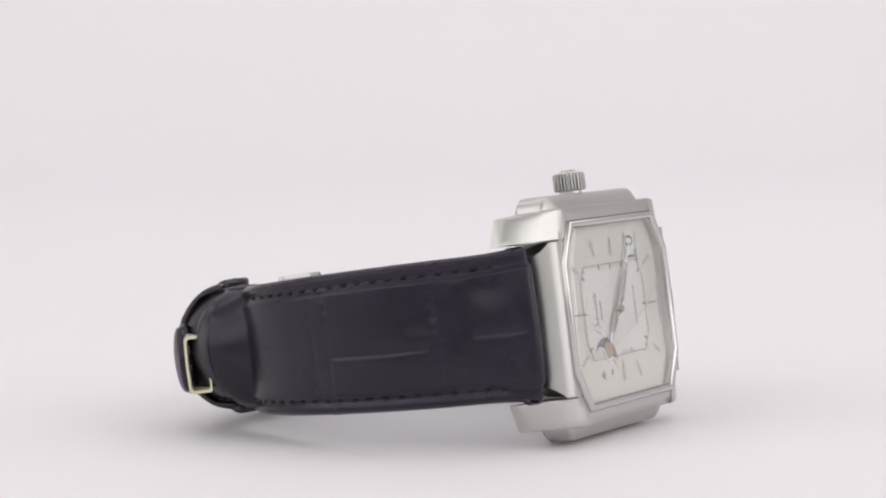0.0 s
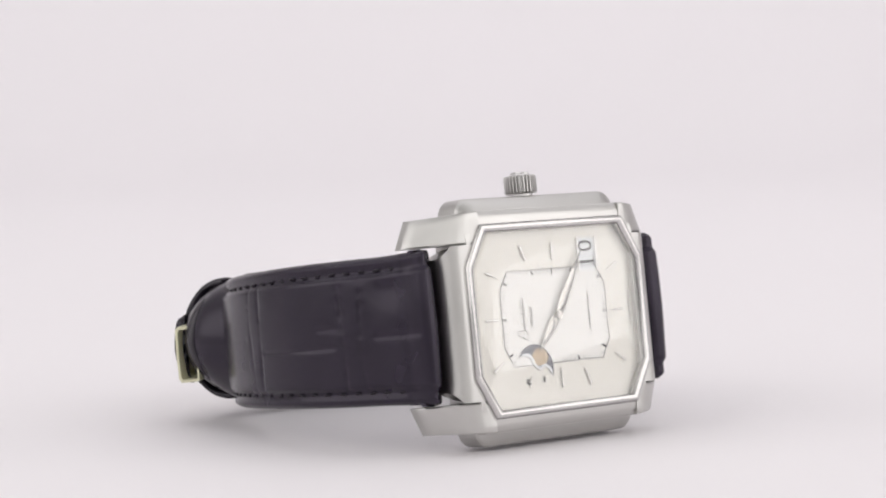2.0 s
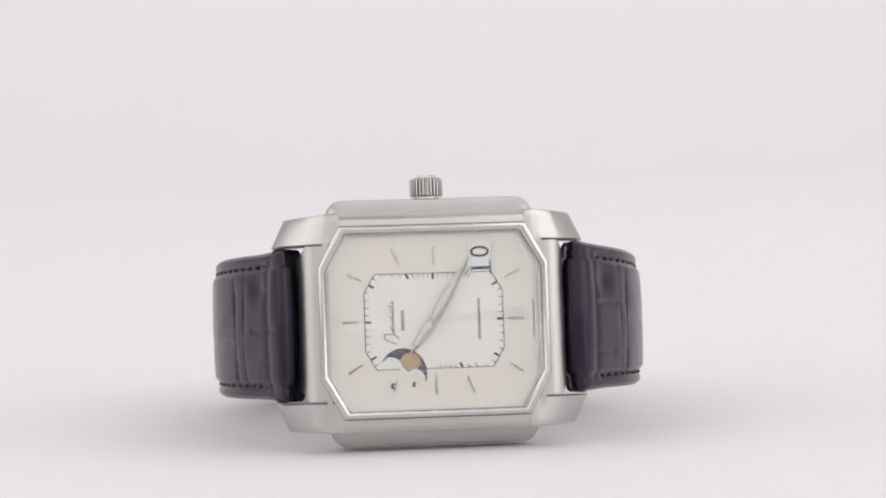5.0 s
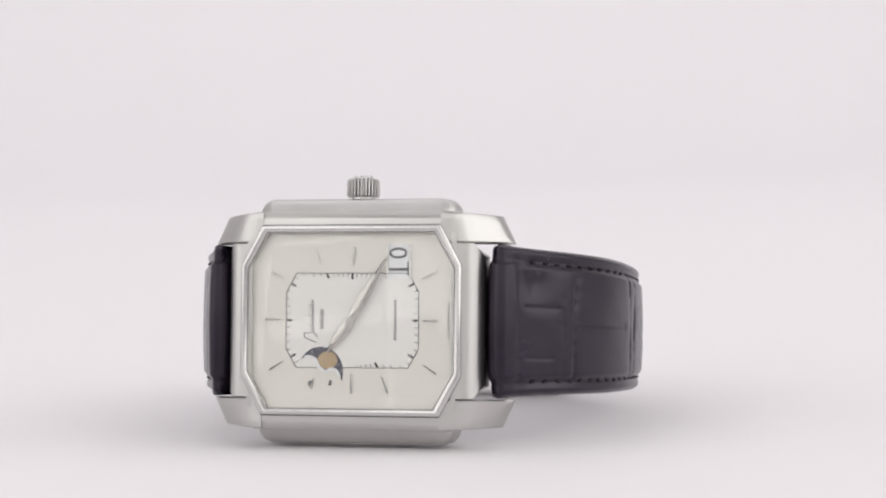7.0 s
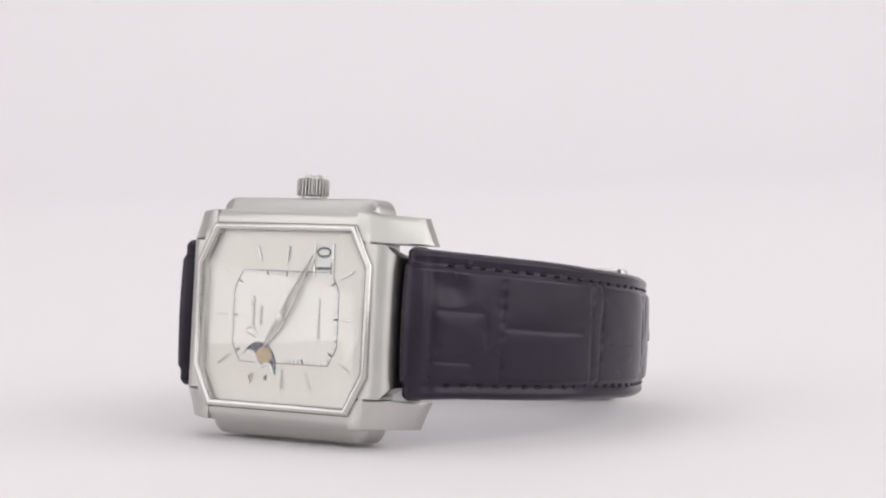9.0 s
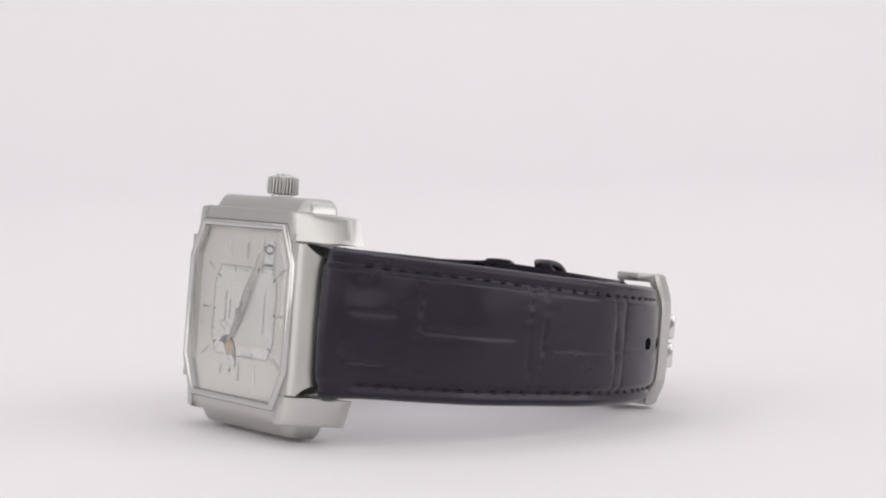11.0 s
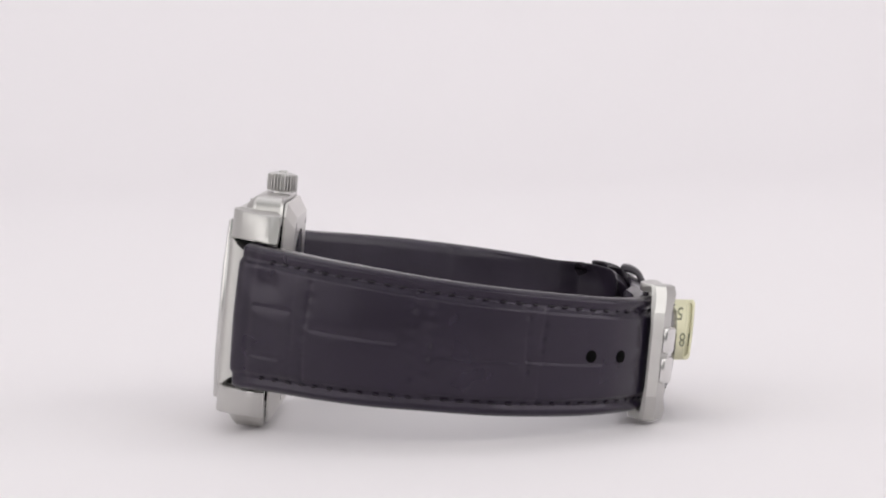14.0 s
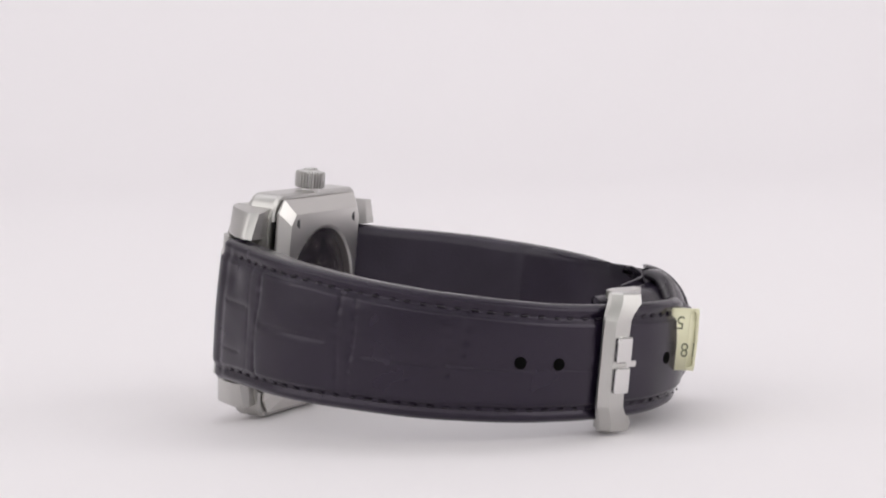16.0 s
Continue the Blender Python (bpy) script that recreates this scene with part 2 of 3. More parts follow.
bm.faces.new(loops[-1])
crystal = part("crystal", bm, GLASS, case, "clear sapphire crystal with bevelled rim")
crystal.visible_shadow = False

# crown with ribs
bm = bmesh.new()
ribs, loops = 28, []
for v, r0, r1 in ((18.0, 1.7, 1.7), (18.7, 1.7, 1.7), (18.7, 1.7, 2.25), (18.95, 1.95, 2.5), (21.2, 1.95, 2.5), (21.5, 1.85, 2.3), (21.6, 1.6, 1.6), (21.75, 1.45, 1.45)):
    loops.append([bm.verts.new(((r1 if i % 4 < 2 else r0) * math.cos(math.pi * 2 * i / (ribs * 4)), v, -5.2 + (r1 if i % 4 < 2 else r0) * math.sin(math.pi * 2 * i / (ribs * 4)))) for i in range(ribs * 4)])
for a, b in zip(loops, loops[1:]):
    for j in range(ribs * 4):
        bm.faces.new((a[j], a[(j + 1) % len(a)], b[(j + 1) % len(a)], b[j]))
bm.faces.new(loops[-1])
bm.faces.new(loops[0])
crown = part("crown", bm, CROWN_STEEL, case, "ribbed steel winding crown")
for x in (-0.75, 0.75):
    part("emblem", prism([(x - 0.5, -5.9), (x + 0.5, -5.9), (x + 0.5, -4.5), (x - 0.5, -4.5)], 21.7, 22.05, "v", bevel=0.12, seg=1), CROWN_STEEL, crown, "small raised emblem block")

# dial
dial_plate = part("dial", prism(octagon(16.03, 13.13, 12.92, 7.67), -0.9, 0.0), DIAL, watch, "silvery white dial")
CENTRE = octagon(10.25, 7.0, 8.65, 4.2)


def on_outline(poly, angle):
    """Where the ray from the middle at that angle leaves a convex outline."""
    dx, dy = math.cos(angle), math.sin(angle)
    best = None
    for (ax, ay), (bx, by) in zip(poly, poly[1:] + poly[:1]):
        ex, ey = bx - ax, by - ay
        den = dx * ey - dy * ex
        if abs(den) < 1e-9:
            continue
        r = (ax * ey - ay * ex) / den
        s = (ax * dy - ay * dx) / den
        if r > 0 and -1e-6 <= s <= 1 + 1e-6:
            best = r if best is None else min(best, r)
    return (best * dx, best * dy)


def on_dial(name, poly, height, mat, parent, label="", low=0.0):
    return part(name, prism(poly, low, height), mat, parent, label)


def bar(a, b, w0, w1):
    """The outline of a bar from a to b, w0 wide at a and w1 at b."""
    d = (Vector(b) - Vector(a)).normalized()
    s = Vector((-d.y, d.x))
    a, b = Vector(a), Vector(b)
    return [tuple(p) for p in (a + s * w0 / 2, b + s * w1 / 2, b - s * w1 / 2, a - s * w0 / 2)]


on_dial("dial_centre", CENTRE, 0.03, DIAL_CENTRE, dial_plate, "paler centre of the dial")
grown = [(x * 1.012, y * 1.015) for x, y in CENTRE]
part("minute_track", ring(grown, CENTRE, [(0.0, 0), (0.05, 0), (0.05, 1), (0.0, 1)]), PRINT, dial_plate, "thin black minute track line")
MOON_AT, DATE = (-4.3, -7.6), (5.5, 6.3, 9.0, 11.3)
for k in range(60):
    a = 2 * math.pi * k / 60
    p = Vector(on_outline(CENTRE, a))
    if DATE[0] - 0.3 < p.x < DATE[2] + 0.3 and p.y > 5.8 or (p - Vector(MOON_AT)).length < 4.6:
        continue
    long = 0.85 if k % 5 == 0 else 0.62
    on_dial("minute_mark", bar(p, p - p.normalized() * long, 0.34 if k % 5 == 0 else 0.13, 0.34 if k % 5 == 0 else 0.09), 0.05, PRINT, dial_plate)
for a, b in (((-5.9, 10.8), (-5.0, 8.4)), ((0.3, 10.9), (0.2, 8.2)), ((13.0, 7.3), (10.7, 6.1)), ((-12.7, 7.2), (-10.7, 6.2)), ((-13.6, 0.1), (-11.2, 0.1)),
             ((13.4, 0.0), (10.9, 0.0)), ((-12.9, -7.5), (-10.7, -6.1)), ((0.0, -10.9), (0.0, -7.9)), ((5.7, -10.8), (4.7, -8.3)), ((13.1, -7.9), (11.0, -6.5)), ((-6.3, -10.2), (-5.8, -8.6))):
    part("hour_mark", prism(bar(a, b, 0.36, 0.16), 0.0, 0.35, bevel=0.06, seg=1), POLISHED, dial_plate, "faceted steel hour mark")

# date window
d0, e0, d1, e1 = DATE
part("date_disc", prism([(d0, e0), (d1, e0), (d1, e1), (d0, e1)], 0.0, 0.045), DATE_WHITE, dial_plate, "white date disc")
for x0, x1 in ((d0 - 0.18, d0 + 0.12), (d1 - 0.12, d1 + 0.18)):
    part("date_frame", prism([(x0, e0 - 0.1), (x1, e0 - 0.1), (x1, e1 + 0.1), (x0, e1 + 0.1)], 0.0, 0.3, bevel=0.05, seg=1), POLISHED, dial_plate, "steel edge of the date window")


def lettering(text, size, tf, mat, parent, name, label="", wide=1.0):
    """Raised lettering as a mesh; tf carries the letters' plane into the parent's space."""
    cu = bpy.data.curves.new(name, "FONT")
    cu.body, cu.size, cu.align_x, cu.align_y, cu.extrude = text, size, "CENTER", "CENTER", 0.01
    tmp = new(name, cu)
    me = bpy.data.meshes.new_from_object(tmp.evaluated_get(bpy.context.evaluated_depsgraph_get()))
    bpy.data.objects.remove(tmp)
    me.transform(Matrix.Diagonal((wide, 1, 1, 1)))
    me.transform(tf)
    me.materials.clear()
    me.materials.append(mat)
    ob = new(name, me)
    ob.parent = parent
    return tagged(ob, label)


def dial_tf(u, v, n):
    """Lettering that reads along +v, its top towards -u."""
    return M @ Matrix(((0, -1, 0, u), (1, 0, 0, v), (0, 0, 1, n), (0, 0, 0, 1)))


lettering("1", 4.0, dial_tf(7.25, 7.6, 0.06), PRINT, dial_plate, "date_numeral", "black date numeral", 1.15)
lettering("0", 4.0, dial_tf(7.25, 10.05, 0.06), PRINT, dial_plate, "date_numeral", "black date numeral", 0.95)

part("date_serif", prism([(8.48, 6.75), (8.7, 6.75), (8.7, 8.65), (8.48, 8.65)], 0.045, 0.075), PRINT, dial_plate)

# the maker's script and small lines, as plain strokes
for a, b, w in (((-5.6, -3.3), (-7.4, -2.6), 0.13), ((-7.4, -2.6), (-7.5, -1.9), 0.13), ((-7.5, -1.9), (-6.0, -1.8), 0.13), ((-6.0, -1.8), (-5.3, -2.5), 0.13)):
    on_dial("script_stroke", bar(a, b, w, w), 0.05, PRINT, dial_plate)
for k in range(9):
    v = -1.6 + 0.52 * k
    hi = 0.95 if k in (1, 4, 6, 7) else 0.5
    on_dial("script_stroke", bar((-5.95, v), (-5.95 - hi * 0.9, v + 0.35), 0.14, 0.12), 0.05, PRINT, dial_plate)
    on_dial("script_stroke", bar((-5.95, v), (-6.25, v + 0.5), 0.10, 0.10), 0.05, PRINT, dial_plate)
for k in range(8):
    on_dial("small_print", bar((-4.7, -1.3 + 0.38 * k), (-4.7, -1.05 + 0.38 * k), 0.5, 0.5), 0.05, GREY_PRINT, dial_plate)
for k in range(14):
    on_dial("small_print", bar((6.7, -2.9 + 0.44 * k), (6.7, -2.62 + 0.44 * k), 0.45 if k < 10 else 0.3, 0.4), 0.05, GREY_PRINT, dial_plate)
for k in range(11):
    on_dial("small_print", bar((14.9, -2.6 + 0.5 * k), (14.9, -2.3 + 0.5 * k), 0.26, 0.26), 0.02, GREY_PRINT, dial_plate)

# moon window: a crescent opening with a scalloped lower rim
up = []
for k in range(17):
    a = radians(152 - 172 * k / 16)
    up.append((-4.85 + 3.55 * math.cos(a), -7.7 + 3.75 * math.sin(a)))
scallop = [(-1.75, -8.5), (-2.2, -7.6), (-2.9, -7.2), (-3.6, -7.35), (-3.95, -7.75), (-4.35, -7.5), (-4.9, -7.1), (-5.15, -6.9), (-5.35, -6.2), (-5.7, -5.7), (-6.5, -5.4), (-7.3, -5.5)]
outline = up + scallop
moon = part("moon_window", prism(outline, 0.03, 0.07), NIGHT, dial_plate, "dark blue moon phase disc in a crescent window")
part("moon", prism([(-3.75 + 1.55 * math.cos(a), -6.05 + (1.45 if math.sin(a) > 0 else 1.15) * math.sin(a)) for a in [2 * math.pi * k / 24 for k in range(24)]], 0.04, 0.09), MOON, moon, "golden moon disc")
for u, v in ((-6.2, -4.7), (-2.0, -6.6), (-1.6, -7.4), (-5.2, -4.4)):
    part("star", prism([(u + 0.12 * math.cos(a), v + 0.12 * math.sin(a)) for a in [2 * math.pi * k / 5 for k in range(5)]], 0.06, 0.085), DATE_WHITE, moon)
bm = bmesh.new()
rim = [Vector(q) for q in scallop]
for a, b in zip(rim, rim[1:]):
    prism(bar(a, b, 0.42, 0.42), 0.0, 0.26, bm=bm)
part("moon_rim", bm, DATE_WHITE, moon, "raised pale scalloped rim")
for u, v in ((-6.6, -9.8), (-3.4, -9.7)):
    on_dial("small_print", bar((u, v), (u + 0.2, v + 0.75), 0.5, 0.45), 0.05, GREY_PRINT, dial_plate)


def hand(name, tip, w, tail, height, label):
    t = Vector(tip)
    d = t.normalized()
    s = Vector((-d.y, d.x))
    L = t.length
    bm = bmesh.new()
    prof = [(-tail, 0.25), (-tail * 0.4, w * 0.5), (0.0, w * 0.62), (L * 0.14, w * 0.95), (L * 0.30, w), (L * 0.7, w * 0.55), (L, 0.04)]
    left = [bm.verts.new((*(d * x + s * y / 2), height)) for x, y in prof]
    right = [bm.verts.new((*(d * x - s * y / 2), height)) for x, y in prof]
    mid = [bm.verts.new((*(d * x), height + 0.16)) for x, y in prof]
    low_l = [bm.verts.new((v.co.x, v.co.y, height - 0.08)) for v in left]
    low_r = [bm.verts.new((v.co.x, v.co.y, height - 0.08)) for v in right]
    for i in range(len(prof) - 1):
        for p, q in ((left, mid), (mid, right), (low_l, left), (right, low_r), (low_r, low_l)):
            bm.faces.new((p[i], p[i + 1], q[i + 1], q[i]))
    for i in (0, -1):
        bm.faces.new((left[i], mid[i], right[i], low_r[i], low_l[i]))
    return part(name, bm, RHODIUM, watch, label)


hand("hour_hand", (-4.0, -5.1), 1.6, 1.6, 0.55, "faceted polished steel hour hand")
hand("minute_hand", (5.6, 9.6), 1.55, 1.8, 0.85, "faceted polished steel minute hand")
hand("seconds_hand", (1.0, 1.5), 0.42, 0.9, 1.15, "thin steel seconds hand")
part("hand_hub", tube(0.62, 0.3, 1.35, 0, 0, "n", 24, 0.1), RHODIUM, watch, "polished steel hub at the dial centre")

# movement behind the back window
angles = [2 * math.pi * k / 64 for k in range(64)]
BACK = octagon(15.0, 17.5, 13.2, 15.4)
back_angles = sorted(angles + [math.atan2(y, x) % (2 * math.pi) + 0.0003 for x, y in BACK])
back_out = [on_outline(BACK, a) for a in back_angles]
back_in = [(12.2 * math.cos(a), 12.2 * math.sin(a)) for a in back_angles]
# black ring painted in for the shade of the gap before the case back
part("back_gap_shade", ring([(x * 0.955, y * 0.955) for x, y in back_out], back_in, [(-6.2, 0), (-7.15, 0), (-7.15, 1.0), (-6.2, 1.0)]), HOLE, case, "black ring for the shaded gap round the case back")
bm = bmesh.new()
loops = []
for n, size, r in ((-7.0, 1.0, 0), (-7.35, 1.0, 0), (-8.7, 0.885, 0), (-8.85, 0.868, 0), (-8.85, 0, 12.9), (-8.55, 0, 12.4), (-7.0, 0, 12.2)):
    loops.append([bm.verts.new((x * size, y * size, n) if size else (r * math.cos(a), r * math.sin(a), n)) for (x, y), a in zip(back_out, back_angles)])
for a, b in zip(loops, loops[1:] + loops[:1]):
    for j in range(len(a)):
        bm.faces.new((a[j], a[(j + 1) % len(a)], b[(j + 1) % len(a)], b[j]))
back = part("case_back", bm, SATIN, case, "satin steel case back with a round window", sharp=14)
pane = part("back_window", tube(12.35, -8.72, -8.5, 0, 0, "n", 64), GLASS, case, "round clear glass in the case back")
pane.visible_shadow = False
mv = part("movement", tube(12.15, -7.5, -7.2, 0, 0, "n", 64), MOVEMENT, watch, "dark decorated clockwork behind glass")
part("rotor", prism([(10.9 * math.cos(a), 10.9 * math.sin(a)) for a in [radians(205 + 8 * k) for k in range(21)]] + [(7.6 * math.cos(a), 7.6 * math.sin(a)) for a in [radians(365 - 8 * k) for k in range(21)]], -8.3, -7.95, bevel=0.1), SATIN, mv, "curved satin rotor weight")
for u, v, r in ((4.5, 5.6, 3.0), (1.2, 9.0, 1.6), (-1.7, 5.6, 2.2), (8.6, 2.6, 2.0), (0.7, 2.4, 1.8), (5.4, 9.9, 1.3), (-4.0, 9.4, 1.4), (-6.6, 5.6, 1.5)):
    g = [(u + (r if k % 2 else r * 0.93) * math.cos(math.pi * k / 24), v + (r if k % 2 else r * 0.93) * math.sin(math.pi * k / 24)) for k in range(48)]
    part("gear", prism(g, -7.9, -7.5), MOVEMENT, mv)
    part("wheel_rim", ring([(u + r * 0.86 * math.cos(a), v + r * 0.86 * math.sin(a)) for a in angles], [(u + r * 0.68 * math.cos(a), v + r * 0.68 * math.sin(a)) for a in angles], [(-7.9, 0), (-8.05, 0), (-8.05, 1), (-7.9, 1)]), POLISHED, mv, "polished wheel rim")
    part("screw", tube(r * 0.36, -8.25, -7.85, u, v, "n", 20, 0.08), POLISHED, mv, "polished screw head")
# notches of the case back: solid black blocks in place of shaded recesses
for u, v in ((10.6, 13.6), (-10.6, 13.6), (10.6, -13.6), (-10.6, -13.6)):
    part("slot", prism([(u - 0.7, v - 0.8), (u + 0.5, v - 0.3), (u + 0.4, v + 0.6), (u - 0.3, v + 0.9)], -8.87, -7.5), PRINT, back, "small black block for the shade in a notch")


# ---- straps ----
def smooth_path(points, step=0.26):
    """A smooth plane curve through points, with arc lengths; u, n and whatever else each point carries."""
    pts = [np.array(p, float) for p in points]
    pts = [2 * pts[0] - pts[1]] + pts + [2 * pts[-1] - pts[-2]]
    dense = []
    for i in range(1, len(pts) - 2):
        a, b, c, d = pts[i - 1:i + 3]
        for t in np.linspace(0, 1, 40, endpoint=False):
            dense.append(0.5 * (2 * b + (c - a) * t + (2 * a - 5 * b + 4 * c - d) * t * t + (3 * b - a - 3 * c + d) * t ** 3))
    dense.append(pts[-2])
    dense = np.array(dense)
    s = np.concatenate([[0], np.cumsum(np.hypot(*np.diff(dense[:, :2], axis=0).T))])
    grid = np.linspace(0, s[-1], int(s[-1] / step) + 1)
    return grid, np.array([np.interp(grid, s, dense[:, k]) for k in range(dense.shape[1])]).T


def outward(p):
    """Unit vectors that point out of the loop, along a path."""
    d = np.gradient(p[:, :2], axis=0)
    d /= np.linalg.norm(d, axis=1)[:, None]
    o = np.stack([d[:, 1], -d[:, 0]], 1)
    away = p[:, :2] - np.array([0.0, -35.0])
    if (o * away).sum() < 0:
        o = -o
    return o


def groove(x, centre, width):
    return math.exp(-((x - centre) / width) ** 2)


def strap_mesh(points, creases, pad, arch=0.0, dents=(), across=104, round_end=0.0):
    """points: (u, n, half width, thickness) along the outer face. creases: (s0, s1, v, depth) along the strap and (s, None, 0, depth) across it."""
    s, p = smooth_path(points)
    o = outward(p)
    bm = bmesh.new()
    rings = []
    total = s[-1]
    for i in range(len(s)):
        hw, th = p[i, 2], p[i, 3]
        bend = p[i, 4] if p.shape[1] > 4 else arch
        lift = p[i, 5] if p.shape[1] > 5 else 0.0
        if round_end and total - s[i] < round_end:
            q = 1 - (total - s[i]) / round_end
            hw *= math.sqrt(max(0.03, 1 - q ** 2.2))
        sec = []
        for k in range(across + 1):
            w = -1 + 2 * k / across
            w = math.copysign(abs(w) ** 0.85, w)
            v = w * hw
            edge = hw - abs(v)
            h = -0.9 * max(0.0, 1 - edge / 0.9) ** 2
            if pad:
                inset = min(1.0, max(0.0, (edge - 2.0) / 1.2))
                h += pad * inset * inset * (3 - 2 * inset)
                h += inset * (0.40 * (1 - w * w) - 0.25 + 0.018 * math.sin(s[i] * 0.55 + 1.3 * math.sin(v * 0.4)) * math.sin(v * 0.7 + 0.3 * s[i]))
                h -= 0.22 * groove(edge, 1.95, 0.55) * min(1.0, max(0.0, (s[i] - 8.0) / 1.5))
            h -= bend * (1 - math.sqrt(1 - 0.93 * w * w)) / 0.7354
            if pad:
                h -= 0.16 * groove(s[i], 7.0, 0.85) * min(1.0, max(0.0, edge / 2.5))
            if edge > 2.4:
                for s0, s1, cv, dep in creases:
                    if s1 is None:
                        bow = s0 + 0.22 * math.sin(v * 0.3 + s0)
                        if abs(s[i] - bow) < 2.5:
                            h -= dep * (0.75 * groove(s[i], bow, 0.34) + 0.35 * groove(s[i], bow, 1.3)) * (0.62 + 0.38 * math.sin(v * 0.6 + s0 * 1.7) + 0.12 * math.sin(v * 3.1 + s0))
                    elif s0 - 1.0 < s[i] < s1 + 1.0 and abs(v - cv) < 2.0:
                        fade = min(1.0, max(0.0, (s[i] - s0 + 1.0))) * min(1.0, max(0.0, (s1 + 1.0 - s[i])))
                        line = cv + 0.05 * math.sin(s[i] * 0.4)
                        h -= dep * fade * (0.6 * groove(v, line, 0.26) + 0.2 * groove(v, line, 0.9))
            for ds, dv, dep in dents:
                h -= dep * groove(s[i], ds, 2.4) * groove(v, dv, 2.2)
            sec.append((v, h))
        sec += [(hw * x, -th - bend * (1 - math.sqrt(1 - 0.93 * x * x)) / 0.7354 * 0.85 + (0.5 if abs(x) > 0.97 else 0)) for x in (0.995, 0.95, 0.85, 0.7, 0.5, 0.25, 0.0, -0.25, -0.5, -0.7, -0.85, -0.95, -0.995)]
        rings.append([bm.verts.new((p[i, 0] + o[i, 0] * h, v + lift, p[i, 1] + o[i, 1] * h)) for v, h in sec])
    c = len(rings[0])
    for a, b in zip(rings, rings[1:]):
        for j in range(c):
            f = bm.faces.new((a[j], a[(j + 1) % c], b[(j + 1) % c], b[j]))
            f.material_index = 1 if across + 1 <= j < c - 1 else (2 if j in (0, across - 1, across, c - 1) else 0)
    bm.faces.new(rings[0])
    bm.faces.new(rings[-1])
    return bm, s, p, o


def add_stitches(strap, s, p, o, start, stop, pitch, inset=1.95, pad_out=0.02):
    bm = bmesh.new()
    bmesh.ops.create_uvsphere(bm, u_segments=8, v_segments=6, radius=1.0)
    me = bpy.data.meshes.new("stitch")
    bmesh.ops.scale(bm, vec=(0.70 * MM, 0.16 * MM, 0.15 * MM), verts=bm.verts)
    bm.to_mesh(me)
    bm.free()
    me.materials.append(THREAD)
    for side in (1, -1):
        x = start
        while x < stop:
            i = min(len(s) - 2, int(np.searchsorted(s, x)))
            t = Vector((p[i + 1, 0] - p[i, 0], 0, p[i + 1, 1] - p[i, 1])).normalized()
            out = Vector((o[i, 0], 0, o[i, 1]))
            sideways = Vector((0, 1, 0))
            at = Vector((p[i, 0], side * (p[i, 2] - inset) + p[i, 5], p[i, 1])) + out * (pad_out - 0.12)
            R = M.to_3x3() * 1000
            m = Matrix.Identity(4)
            for col, vec in enumerate((t, sideways, out)):
                m.col[col] = (*(R @ vec), 0)
            m.col[3] = (*(M @ at), 1)
            ob = new("stitch", me)
            ob.parent = strap
            ob.matrix_basis = m @ Matrix.Rotation(radians(random.uniform(-7, 7)), 4, "Z") @ Matrix.Diagonal((random.uniform(0.75, 1.1), 1, 1, 1))
            x += pitch * (0.94 + 0.12 * random.random())


def strap_part(name, mesh, label, parent=None):
    bm = mesh[0]
    ob = part(name, bm, LEATHER, parent or watch, label, smooth=True)
    ob.data.materials.append(LINING)
    ob.data.materials.append(EDGE)
    return ob


LONG = [(20.5, -4.8, 11.35, 1.6, 0, 0), (20.8, -2.9, 11.4, 2.6, 0, 0), (21.9, -1.9, 11.4, 3.6, 0, 0), (23.4, -2.6, 11.25, 4.2, 0, 0), (27.2, -7.8, 10.9, 4.6, 0, 0), (31.8, -15.0, 10.65, 4.2, 0, -0.1), (34.9, -23.0, 10.4, 3.9, 0, -0.2), (36.2, -32.0, 10.0, 3.6, 0, -0.3),
        (35.6, -42.0, 9.7, 3.3, 0, -0.4), (32.8, -50.0, 9.45, 3.0, 0, -0.4), (29.2, -56.4, 9.2, 2.8, 0, -0.4), (25.2, -61.0, 9.0, 2.6, 0, -0.35), (19.0, -65.2, 8.9, 2.4, 0, -0.3), (9.0, -69.4, 8.8, 2.2, 0, -0.2), (1.0, -71.0, 8.6, 2.0, 0.4, -0.1), (-4.5, -70.9, 8.3, 2.0, 0.8, 0), (-9.0, -69.3, 7.8, 2.0, 1.0, 0)]
SHORT = [(-20.7, -4.8, 11.4, 1.6, 0, 0), (-21.0, -2.9, 11.45, 2.4, 0, 0), (-22.0, -1.9, 11.45, 3.5, 0, 0), (-23.0, -2.7, 11.3, 4.3, 0, 0), (-25.6, -8.4, 10.95, 4.6, 0, 0.05), (-28.8, -16.0, 10.85, 4.2, 0, 0.15), (-31.0, -24.0, 10.7, 4.0, 0, 0.25), (-31.3, -32.5, 10.5, 3.8, 0, 0.3), (-30.0, -40.5, 10.3, 3.4, 0, 0.3), (-27.5, -47.0, 10.1, 2.9, 0, 0.3), (-24.4, -51.6, 9.9, 2.2, 0, 0.3)]
long_creases = [(15.6, None, 0, 0.09), (18.2, None, 0, 0.22), (35.4, None, 0, 0.22), (37.8, None, 0, 0.34), (52.6, None, 0, 0.30), (55.2, None, 0, 0.24), (8.5, 14.4, 2.1, 0.22), (8.5, 13.0, -5.4, 0.12), (19.5, 32.5, 0.0, 0.24), (40.0, 50.5, -1.2, 0.14), (53.0, 66.0, -0.9, 0.18), (69.0, 80.0, -0.6, 0.15)]
